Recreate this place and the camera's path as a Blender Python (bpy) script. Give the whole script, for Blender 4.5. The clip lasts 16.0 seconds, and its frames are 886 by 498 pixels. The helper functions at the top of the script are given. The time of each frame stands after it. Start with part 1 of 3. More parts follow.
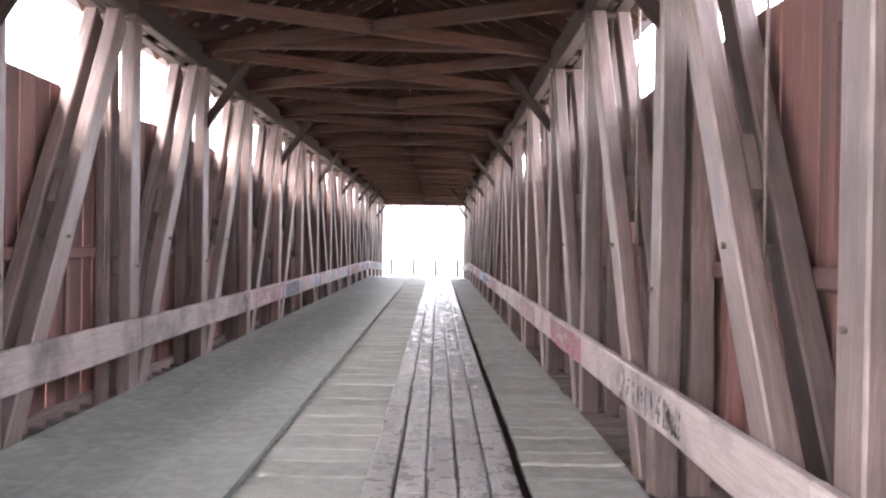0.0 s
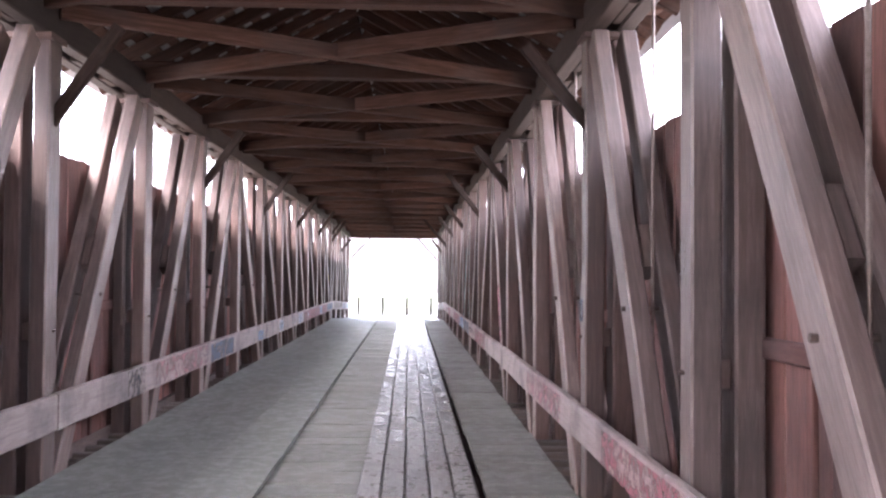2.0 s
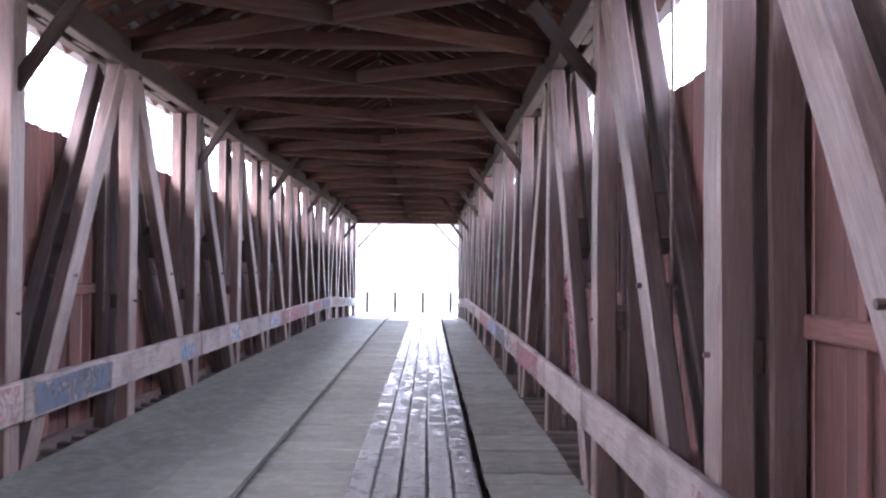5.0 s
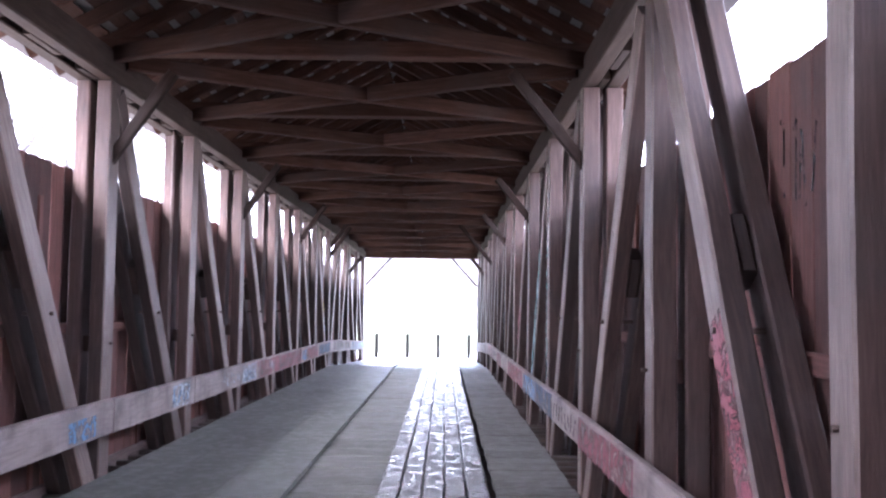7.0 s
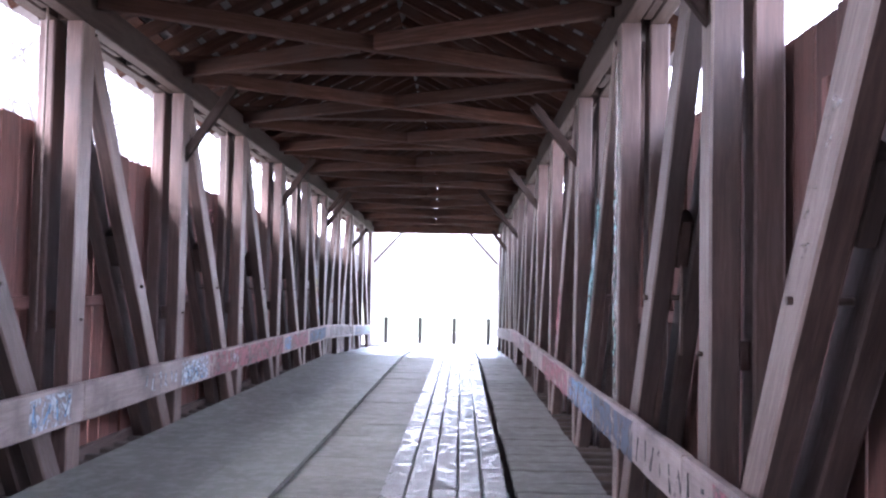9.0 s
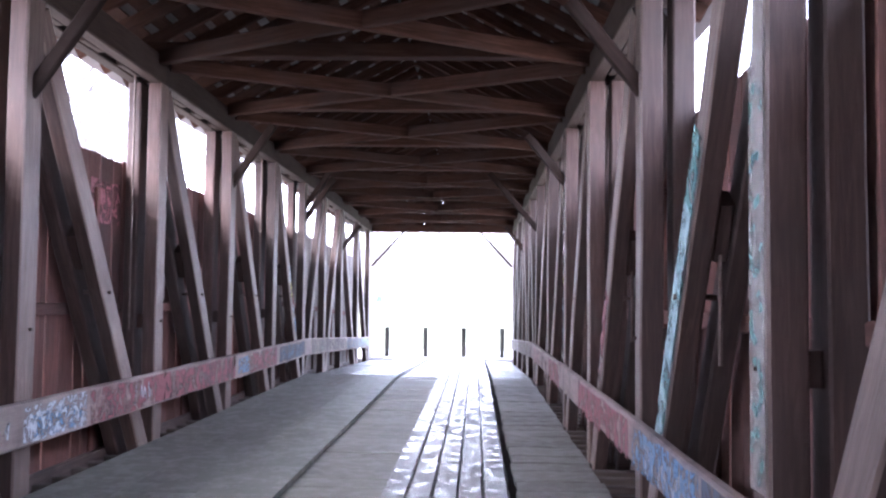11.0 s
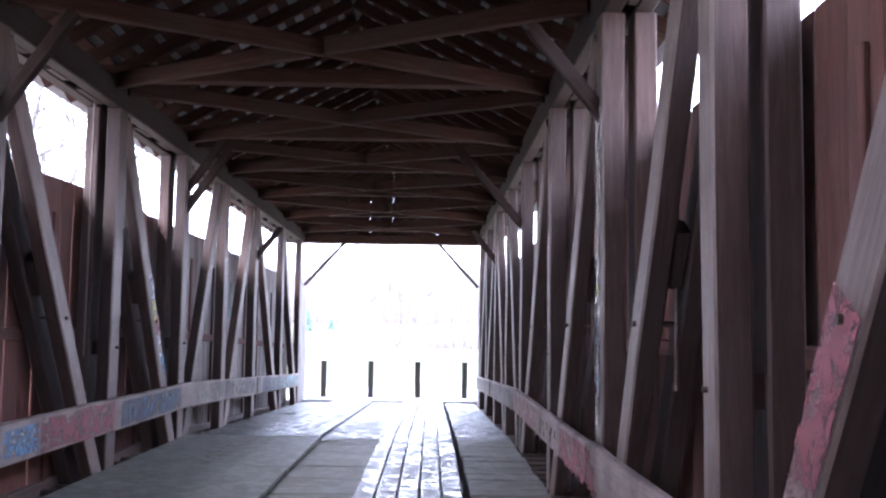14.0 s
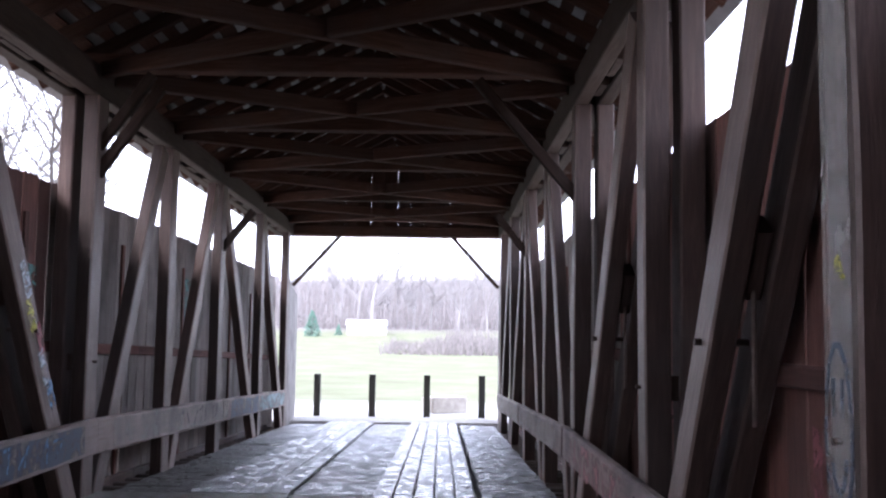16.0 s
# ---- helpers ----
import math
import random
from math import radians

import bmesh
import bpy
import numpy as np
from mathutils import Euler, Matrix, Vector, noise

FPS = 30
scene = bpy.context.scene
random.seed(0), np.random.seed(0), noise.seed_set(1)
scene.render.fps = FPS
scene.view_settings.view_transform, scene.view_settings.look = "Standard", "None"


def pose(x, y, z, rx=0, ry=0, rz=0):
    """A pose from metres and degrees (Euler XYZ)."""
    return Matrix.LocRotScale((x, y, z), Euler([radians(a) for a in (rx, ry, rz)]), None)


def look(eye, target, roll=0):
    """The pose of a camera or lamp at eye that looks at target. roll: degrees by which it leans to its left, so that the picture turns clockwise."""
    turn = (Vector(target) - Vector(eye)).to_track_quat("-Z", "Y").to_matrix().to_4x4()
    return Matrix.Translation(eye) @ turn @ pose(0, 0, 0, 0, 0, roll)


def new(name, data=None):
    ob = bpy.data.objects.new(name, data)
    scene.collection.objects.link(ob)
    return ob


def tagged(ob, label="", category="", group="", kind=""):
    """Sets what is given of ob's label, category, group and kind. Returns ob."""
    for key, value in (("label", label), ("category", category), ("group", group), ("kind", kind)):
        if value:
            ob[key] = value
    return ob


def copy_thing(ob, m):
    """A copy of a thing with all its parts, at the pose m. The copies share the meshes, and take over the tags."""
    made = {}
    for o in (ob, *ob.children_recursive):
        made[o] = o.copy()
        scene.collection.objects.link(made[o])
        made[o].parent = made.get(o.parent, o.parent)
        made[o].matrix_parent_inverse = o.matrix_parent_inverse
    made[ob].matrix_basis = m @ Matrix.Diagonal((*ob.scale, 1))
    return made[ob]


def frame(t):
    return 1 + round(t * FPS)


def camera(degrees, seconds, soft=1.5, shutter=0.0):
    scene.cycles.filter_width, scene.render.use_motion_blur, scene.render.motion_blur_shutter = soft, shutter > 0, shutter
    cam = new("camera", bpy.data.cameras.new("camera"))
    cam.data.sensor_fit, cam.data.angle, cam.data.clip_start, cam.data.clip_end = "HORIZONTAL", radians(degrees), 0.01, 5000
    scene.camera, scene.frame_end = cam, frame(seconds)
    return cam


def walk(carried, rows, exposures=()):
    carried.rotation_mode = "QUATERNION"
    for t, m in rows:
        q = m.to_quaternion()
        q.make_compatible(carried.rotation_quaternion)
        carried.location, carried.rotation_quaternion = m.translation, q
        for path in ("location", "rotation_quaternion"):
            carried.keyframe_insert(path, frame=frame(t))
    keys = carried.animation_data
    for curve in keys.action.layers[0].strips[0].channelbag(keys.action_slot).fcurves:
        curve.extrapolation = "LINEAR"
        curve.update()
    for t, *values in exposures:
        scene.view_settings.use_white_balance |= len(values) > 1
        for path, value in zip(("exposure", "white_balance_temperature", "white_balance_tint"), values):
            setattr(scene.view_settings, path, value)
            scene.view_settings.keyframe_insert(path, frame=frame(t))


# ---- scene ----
cam = camera(49.9, 16.0, soft=2.3)
METRES, EYE, TILT, LEAN, TURN = 30.6, 1.5, 0.0, 0.0, -0.3
ROWS = [
    (0.0, 0.0, 0.0, -0.002, 0.01, -0.33, -0.9),
    (0.5, -0.0012, 0.0299, 0.0058, -0.5, -0.73, -0.25),
    (1.0, -0.002, 0.0637, 0.0063, -0.84, 0.96, -0.34),
    (1.5, -0.0022, 0.0964, 0.0053, -0.89, 1.61, 0.32),
    (2.0, -0.0018, 0.133, 0.0048, -1.75, 1.6, -0.47),
    (2.5, 0.0002, 0.1662, 0.0046, -2.12, 2.53, -1.85),
    (3.0, 0.0022, 0.2006, 0.0035, -1.92, 2.19, -0.84),
    (3.5, 0.0026, 0.2343, 0.0034, -1.06, 2.95, -0.45),
    (4.0, 0.0027, 0.2697, 0.0017, -1.02, 0.89, -0.81),
    (6.5, 0.0024, 0.4343, 0.0007, 0.33, 3.05, 0.04),
    (7.0, 0.0014, 0.4657, 0.0008, 0.4, 3.63, -0.82),
    (7.5, 0.0013, 0.4965, -0.0, 0.29, 3.05, -0.84),
    (8.0, 0.0027, 0.5282, -0.0, 0.46, 2.69, -0.85),
    (8.5, 0.0027, 0.5581, -0.0009, 1.25, 3.18, -0.86),
    (9.0, 0.0017, 0.5899, -0.0015, 1.47, 2.6, -1.17),
    (11.5, 0.0046, 0.7379, -0.0028, 2.35, 3.49, -0.6),
    (12.0, 0.0038, 0.7671, -0.0029, -0.55, 5.15, -0.61),
    (12.5, 0.0015, 0.7958, -0.0026, -1.24, 5.96, -0.08),
    (13.0, 0.0011, 0.8261, -0.003, -0.26, 5.43, -1.43),
    (13.5, 0.0018, 0.854, -0.0027, -0.55, 5.66, -0.58),
    (14.0, 0.0024, 0.8831, -0.003, -0.39, 4.77, -0.81),
    (14.5, 0.0026, 0.9122, -0.0028, 0.62, 4.28, -0.07),
    (15.0, 0.0019, 0.9423, -0.0024, 1.0, 4.73, -1.04),
    (15.5, 0.0017, 0.9701, -0.0018, 0.86, 4.97, -0.79),
    (16.0, 0.0004, 0.9988, -0.0009, 0.19, 5.05, -0.81),
]
EXPOSURES = [(0.0, 5.32, 6250, 17), (1.5, 5.22, 6100, 20), (4.0, 5.13, 5730, 23), (7.0, 4.91, 5480, 23), (9.0, 4.96, 5480, 23), (12.0, 4.61, 5530, 23), (14.0, 4.16, 5480, 22), (15.0, 3.51, 5640, 20), (16.0, 3.31, 5740, 19)]
walk(cam, [(t, pose(0, 0, EYE, TILT, LEAN, TURN) @ pose(METRES * x, METRES * y, METRES * z, 90 + pitch, roll, yaw)) for t, x, y, z, yaw, pitch, roll in ROWS], EXPOSURES)

# ---- world and sun: a bright overcast sky ----
world = bpy.data.worlds.new("overcast_sky")
scene.world = world
world.use_nodes = True
wn = world.node_tree
wn.nodes.clear()
w_out = wn.nodes.new("ShaderNodeOutputWorld")
w_bg = wn.nodes.new("ShaderNodeBackground")
w_sky = wn.nodes.new("ShaderNodeTexSky")
w_sky.sky_type = "NISHITA"
w_sky.sun_disc = False
w_sky.sun_elevation, w_sky.sun_rotation = math.radians(48), math.radians(-130)
w_sky.dust_density, w_sky.air_density = 4.0, 1.0
w_mix = wn.nodes.new("ShaderNodeMix")
w_mix.data_type = "RGBA"
w_mix.inputs[0].default_value = 0.6
w_mix.inputs[7].default_value = (8.2, 8.3, 8.8, 1)
wn.links.new(w_sky.outputs[0], w_mix.inputs[6])
wn.links.new(w_mix.outputs[2], w_bg.inputs[0])
w_bg.inputs[1].default_value = 0.1
wn.links.new(w_bg.outputs[0], w_out.inputs[0])
sun = new("sun", bpy.data.lights.new("sun", "SUN"))
sun.data.energy, sun.data.angle, sun.data.color = 0.8, math.radians(25), (1.0, 0.97, 0.93)
sun.matrix_world = look((-30, -25, 45), (0, 20, 0))

rng = random.Random(7)
CX = -0.77                      # middle of the bridge
HALF = 2.09                     # to the inner face of the trusses
KERB_L, KERB_R = -2.83, 1.25    # ends of the floor planks
LEFT = [-2.3, 0.55, 3.4, 6.3, 9.15, 11.85, 14.65, 17.43, 20.18, 22.86, 25.6, 28.33, 31.1, 33.8, 36.5, 39.05, 41.4, 43.85, 46.85, 49.5]
RIGHT = [-2.3, 0.42, 3.27, 6.08, 8.93, 11.67, 14.55, 17.38, 20.18, 22.95, 25.55, 28.28, 31.05, 33.53, 36.3, 39.2, 41.5, 44.0, 46.85, 49.5]
POSTS = [(a + b) / 2 for a, b in zip(LEFT, RIGHT)]
POST_Y = {-1: -0.125, 1: -0.235}      # middle of a post, from its panel line
POST_D = {-1: 0.25, 1: 0.21}
POST_W = {-1: 0.13, 1: 0.152}
FAR_LEAN = {i for i, y in enumerate(POSTS[:-1]) if y < 20.0 or 39 < y < 43.5}
BRACED = [i for i, y in enumerate(POSTS) if abs(y) < 60 and i % 2 == 1]
END0, END1 = -3.0, 50.1
PIER = 39.1


def sag(y):
    return -0.38 * max(0.0, min(1.2, (y - PIER) / 10.9))


def dip(y):
    return 0.3 * sag(y)


# ---- materials ----
def nodes_of(name):
    m = bpy.data.materials.new(name)
    m.use_nodes = True
    nt = m.node_tree
    return m, nt, nt.nodes["Principled BSDF"]


def link(nt, a, b):
    nt.links.new(a, b)


def noise(nt, vec, scale, detail=4.0, rough=0.6, dist=0.0):
    n = nt.nodes.new("ShaderNodeTexNoise")
    n.inputs["Scale"].default_value = scale
    n.inputs["Detail"].default_value = detail
    n.inputs["Roughness"].default_value = rough
    n.inputs["Distortion"].default_value = dist
    link(nt, vec, n.inputs["Vector"])
    return n.outputs["Fac"]


def ramp(nt, fac, stops):
    r = nt.nodes.new("ShaderNodeValToRGB")
    els = r.color_ramp.elements
    while len(els) < len(stops):
        els.new(0.5)
    for e, (p, c) in zip(els, stops):
        e.position, e.color = p, (*c, 1)
    link(nt, fac, r.inputs[0])
    return r.outputs[0]


def mix(nt, fac, a, b, blend="MIX"):
    n = nt.nodes.new("ShaderNodeMix")
    n.data_type, n.blend_type = "RGBA", blend
    for sock, v in ((n.inputs[0], fac), (n.inputs[6], a), (n.inputs[7], b)):
        if isinstance(v, (int, float)):
            sock.default_value = v
        elif isinstance(v, tuple):
            sock.default_value = (*v, 1)
        else:
            link(nt, v, sock)
    return n.outputs[2]


def coords(nt, stretch=(1, 1, 1)):
    """Object coordinates, shifted per object, so that no two timbers show the same grain."""
    tc = nt.nodes.new("ShaderNodeTexCoord")
    oi = nt.nodes.new("ShaderNodeObjectInfo")
    sc = nt.nodes.new("ShaderNodeVectorMath")
    sc.operation = "MULTIPLY_ADD"
    cm = nt.nodes.new("ShaderNodeCombineXYZ")
    for k, f in enumerate((37.0, 91.0, 53.0)):
        mm = nt.nodes.new("ShaderNodeMath")
        mm.operation = "MULTIPLY"
        mm.inputs[1].default_value = f
        link(nt, oi.outputs["Random"], mm.inputs[0])
        link(nt, mm.outputs[0], cm.inputs[k])
    sc.inputs[1].default_value = (1, 1, 1)
    link(nt, tc.outputs["Object"], sc.inputs[0])
    link(nt, cm.outputs[0], sc.inputs[2])
    mp = nt.nodes.new("ShaderNodeMapping")
    mp.inputs["Scale"].default_value = stretch
    link(nt, sc.outputs[0], mp.inputs["Vector"])
    return sc.outputs[0], mp.outputs[0], oi.outputs["Random"]


def wood(name, dark, mid, light, rough=0.85, vary=0.35, stain=(0.05, 0.04, 0.035), stain_amount=0.62, gloss_patches=0.0, dust=None, bump=0.35, sheen=0.5):
    m, nt, b = nodes_of(name)
    b.inputs["Specular IOR Level"].default_value = sheen
    iso, along, rnd = coords(nt, (0.7, 9.0, 9.0))
    grain = noise(nt, along, 4.0, 6.0, 0.65, 0.6)
    col = ramp(nt, grain, [(0.28, dark), (0.5, mid), (0.74, light)])
    big = noise(nt, iso, 1.6, 4.0, 0.6)
    stain_f = ramp(nt, big, [(0.45, (0, 0, 0)), (0.72, (stain_amount,) * 3)])
    col = mix(nt, stain_f, col, stain)
    if dust:
        d = ramp(nt, noise(nt, iso, 0.9, 5.0, 0.7), [(0.35, (0, 0, 0)), (0.62, (0.75, 0.75, 0.75))])
        col = mix(nt, d, col, dust)
    tone = nt.nodes.new("ShaderNodeMapRange")
    tone.inputs[3].default_value, tone.inputs[4].default_value = 1 - vary, 1 + vary
    link(nt, rnd, tone.inputs[0])
    cc = nt.nodes.new("ShaderNodeCombineColor")
    for k in range(3):
        link(nt, tone.outputs[0], cc.inputs[k])
    col = mix(nt, 1.0, col, cc.outputs[0], "MULTIPLY")
    link(nt, col, b.inputs["Base Color"])
    if gloss_patches:
        g = ramp(nt, noise(nt, iso, 7.0, 6.0, 0.75), [(0.45, (rough,) * 3), (0.57, (gloss_patches,) * 3)])
        link(nt, g, b.inputs["Roughness"])
    else:
        b.inputs["Roughness"].default_value = rough
    fine = noise(nt, along, 14.0, 5.0, 0.7)
    bp = nt.nodes.new("ShaderNodeBump")
    bp.inputs["Strength"].default_value, bp.inputs["Distance"].default_value = bump, 0.012
    link(nt, fine, bp.inputs["Height"])
    link(nt, bp.outputs[0], b.inputs["Normal"])
    return m


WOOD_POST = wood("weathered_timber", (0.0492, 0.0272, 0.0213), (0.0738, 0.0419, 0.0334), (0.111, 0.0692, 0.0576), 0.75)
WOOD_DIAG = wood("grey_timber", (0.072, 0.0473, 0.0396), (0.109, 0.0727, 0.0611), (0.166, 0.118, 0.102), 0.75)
# truss timber darkened for the dimmer light deep inside the bridge
WOOD_SHADED = wood("dark_aged_timber", (0.0294, 0.0162, 0.0123), (0.0483, 0.0276, 0.0218), (0.0788, 0.0475, 0.0399), 0.8)
# road faces: worn timber, made paler still for the light they catch
WOOD_WORN_LIT = wood("road_worn_bleached_timber", (0.11, 0.0758, 0.062), (0.173, 0.124, 0.103), (0.246, 0.185, 0.158), 0.5, 0.25, (0.0629, 0.0418, 0.0338), 0.6)
WOOD_CHORD = wood("chord_timber", (0.0266, 0.017, 0.0132), (0.0406, 0.0272, 0.0211), (0.0595, 0.0422, 0.0337), 0.8, sheen=0.2)
WOOD_SIDING = wood("brown_siding", (0.0765, 0.0323, 0.0253), (0.112, 0.0475, 0.036), (0.15, 0.0678, 0.0515), 0.9, 0.45)
WOOD_ROOF = wood("roof_timber", (0.0324, 0.0157, 0.0108), (0.0554, 0.0272, 0.0189), (0.086, 0.046, 0.0328), 0.9, 0.3, sheen=0.15)
WOOD_FLOOR = wood("floor_plank_wood", (0.137, 0.13, 0.112), (0.179, 0.17, 0.146), (0.21, 0.202, 0.174), 0.8, 0.12, (0.0894, 0.0823, 0.0716), 0.45, 0.55, (0.223, 0.219, 0.188), bump=0.2)
WOOD_DUST = wood("dusty_runner_wood", (0.146, 0.146, 0.126), (0.167, 0.168, 0.146), (0.184, 0.186, 0.162), 0.75, 0.03, (0.116, 0.114, 0.0996), 0.5, 0.5, (0.199, 0.203, 0.173), 0.1)
WOOD_SIDING_GREY = wood("grey_weathered_siding", (0.156, 0.131, 0.117), (0.23, 0.195, 0.175), (0.297, 0.26, 0.236), 0.9, 0.3)
WOOD_BARE = wood("bare_worn_plank_wood", (0.0694, 0.0643, 0.0582), (0.106, 0.101, 0.0912), (0.15, 0.142, 0.13), 0.65, 0.25, (0.037, 0.0327, 0.0303), 0.6, 0.24, (0.138, 0.135, 0.122), 0.7)
WOOD_RUNNER = wood("worn_runner_wood", (0.168, 0.157, 0.144), (0.215, 0.202, 0.185), (0.256, 0.242, 0.221), 0.55, 0.12, (0.0792, 0.0721, 0.068), 0.2, 0.2, None, 0.4)
WOOD_RAIL = wood("rail_wood", (0.23, 0.178, 0.156), (0.303, 0.241, 0.212), (0.36, 0.294, 0.257), 0.8, 0.15, (0.0461, 0.0363, 0.0385), 0.75)
WOOD_JOIST = wood("joist_wood", (0.061, 0.0473, 0.0394), (0.0884, 0.0687, 0.0571), (0.116, 0.0926, 0.0774), 0.9, 0.2)
WOOD_BOLLARD = wood("treated_bollard_wood", (0.0282, 0.0276, 0.0222), (0.0408, 0.0394, 0.0306), (0.0534, 0.0508, 0.0411))
WOOD_END = wood("bleached_boards", (0.177, 0.161, 0.15), (0.245, 0.224, 0.211), (0.304, 0.283, 0.27), 0.9, 0.12)


def plain(name, c, rough=0.8, metal=0.0, scale=6.0, spread=0.3, bump=0.2, detail=5.0):
    m, nt, b = nodes_of(name)
    iso, _, _ = coords(nt)
    f = noise(nt, iso, scale, detail, 0.65)
    lo, hi = tuple(v * (1 - spread) for v in c), tuple(min(1, v * (1 + spread)) for v in c)
    link(nt, ramp(nt, f, [(0.3, lo), (0.7, hi)]), b.inputs["Base Color"])
    b.inputs["Roughness"].default_value, b.inputs["Metallic"].default_value = rough, metal
    bp = nt.nodes.new("ShaderNodeBump")
    bp.inputs["Strength"].default_value, bp.inputs["Distance"].default_value = bump, 0.02
    link(nt, noise(nt, iso, scale * 6, 3), bp.inputs["Height"])
    link(nt, bp.outputs[0], b.inputs["Normal"])
    return m


IRON = plain("rusty_iron", (0.12, 0.09, 0.075), 0.55, 0.7, 30)
ROOF_METAL = plain("roof_sheet_metal", (0.16, 0.16, 0.165), 0.5, 0.4, 3.0, 0.2)
CONCRETE = plain("concrete", (0.36, 0.325, 0.28), 0.9, 0, 5)
# bark of the far trees, paled to stand in for haze
BARK = plain("pale_bark", (0.2, 0.19, 0.187), 0.95, 0, 12)
BARK_NEAR = plain("grey_bark", (0.13, 0.12, 0.113), 0.95, 0, 12)
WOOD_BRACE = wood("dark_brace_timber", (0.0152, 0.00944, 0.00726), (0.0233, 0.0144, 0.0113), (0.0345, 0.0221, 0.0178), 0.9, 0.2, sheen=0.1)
CONIFER = plain("conifer_needles", (0.06, 0.12, 0.09), 0.9, 0, 8, 0.5)
SCRUB = plain("bare_scrub", (0.165, 0.147, 0.14), 0.95, 0, 2, 0.4)
HOUSE_WHITE = plain("white_house_paint", (0.6, 0.6, 0.59), 0.7, 0, 2, 0.06)
HOUSE_ROOF = plain("pale_roofing", (0.3, 0.3, 0.31), 0.9, 0, 2, 0.2)
STONE = plain("cut_stone", (0.33, 0.3, 0.26), 0.9, 0, 3)


def ground_material():
    m, nt, b = nodes_of("pale_spring_grass_and_gravel")
    tc = nt.nodes.new("ShaderNodeTexCoord")
    v = tc.outputs["Object"]
    grass = ramp(nt, noise(nt, v, 0.35, 8, 0.7), [(0.3, (0.094, 0.094, 0.063)), (0.5, (0.11, 0.119, 0.074)), (0.7, (0.145, 0.135, 0.1))])
    grit = ramp(nt, noise(nt, v, 9, 6, 0.75), [(0.3, (0.27, 0.255, 0.235)), (0.7, (0.42, 0.41, 0.385))])
    sx = nt.nodes.new("ShaderNodeSeparateXYZ")
    link(nt, v, sx.inputs[0])
    mr = nt.nodes.new("ShaderNodeMapRange")
    mr.inputs[1].default_value, mr.inputs[2].default_value = 54.0, 57.0
    link(nt, sx.outputs[1], mr.inputs[0])
    litter = ramp(nt, noise(nt, v, 0.25, 8, 0.75), [(0.3, (0.085, 0.076, 0.073)), (0.7, (0.16, 0.145, 0.14))])
    wood_edge = nt.nodes.new("ShaderNodeMapRange")
    wood_edge.inputs[1].default_value, wood_edge.inputs[2].default_value = 172.0, 190.0
    link(nt, sx.outputs[1], wood_edge.inputs[0])
    field = mix(nt, wood_edge.outputs[0], grass, litter)
    bank = nt.nodes.new("ShaderNodeMapRange")
    bank.inputs[1].default_value, bank.inputs[2].default_value = -0.9, -0.6
    link(nt, sx.outputs[2], bank.inputs[0])
    mud = ramp(nt, noise(nt, v, 2.5, 6, 0.7), [(0.3, (0.19, 0.165, 0.14)), (0.7, (0.32, 0.285, 0.25))])
    dry = mix(nt, mr.outputs[0], grit, field)
    link(nt, mix(nt, bank.outputs[0], mud, dry), b.inputs["Base Color"])
    b.inputs["Roughness"].default_value = 0.95
    b.inputs["Specular IOR Level"].default_value = 0.05
    bp = nt.nodes.new("ShaderNodeBump")
    bp.inputs["Strength"].default_value, bp.inputs["Distance"].default_value = 0.5, 0.05
    link(nt, noise(nt, v, 14, 5), bp.inputs["Height"])
    link(nt, bp.outputs[0], b.inputs["Normal"])
    return m


GROUND = ground_material()


def worn_paint(name, c, cover=0.5, scale=7.0):
    """Paint that has flaked off in patches down to the wood below."""
    m, nt, b = nodes_of(name)
    iso, _, _ = coords(nt)
    f = noise(nt, iso, scale, 6, 0.7, 0.8)
    b.inputs["Base Color"].default_value = (*c, 1)
    b.inputs["Roughness"].default_value = 0.6
    a = ramp(nt, f, [(0.62 - cover * 0.35, (0, 0, 0)), (0.74 - cover * 0.3, (0.75, 0.75, 0.75))])
    link(nt, a, b.inputs["Alpha"])
    return m


def thin_wash(name, c, lo=0.25, hi=0.6):
    m, nt, b = nodes_of(name)
    iso, _, _ = coords(nt)
    b.inputs["Base Color"].default_value = (*c, 1)
    b.inputs["Roughness"].default_value = 0.8
    link(nt, ramp(nt, noise(nt, iso, 5, 6, 0.7), [(0.35, (lo,) * 3), (0.65, (hi,) * 3)]), b.inputs["Alpha"])
    return m


PAINT = {
    "pale": thin_wash("pale_wash", (0.5, 0.47, 0.43), 0.15, 0.45),
    "wash": thin_wash("pale_blue_wash", (0.42, 0.55, 0.56), 0.1, 0.75),
    "red": worn_paint("worn_red_paint", (0.33, 0.115, 0.125), 0.65),
    "pink": worn_paint("worn_pink_paint", (0.45, 0.22, 0.22), 0.5),
    "white": worn_paint("worn_white_paint", (0.62, 0.66, 0.7), 0.55, 13),
    "blue": worn_paint("worn_blue_paint", (0.2, 0.36, 0.55), 0.6, 10),
    "navy": worn_paint("worn_slate_paint", (0.1, 0.12, 0.16), 0.75, 6),
    "black": worn_paint("worn_black_paint", (0.03, 0.03, 0.035), 0.5, 8),
    "teal": worn_paint("worn_teal_paint", (0.13, 0.27, 0.25), 0.6, 8),
    "yellow": worn_paint("worn_yellow_paint", (0.6, 0.55, 0.12), 0.5, 12),
    "orange": worn_paint("worn_orange_paint", (0.5, 0.24, 0.14), 0.3, 10),
    "chalk": worn_paint("white_chalk", (0.5, 0.48, 0.46), 0.3, 16),
}


# ---- mesh helpers ----
def thing(name, at, label, category, group="", kind=""):
    e = new(name)
    e.location = at
    e.matrix_world = Matrix.Translation(at)
    return tagged(e, label, category, group, kind)


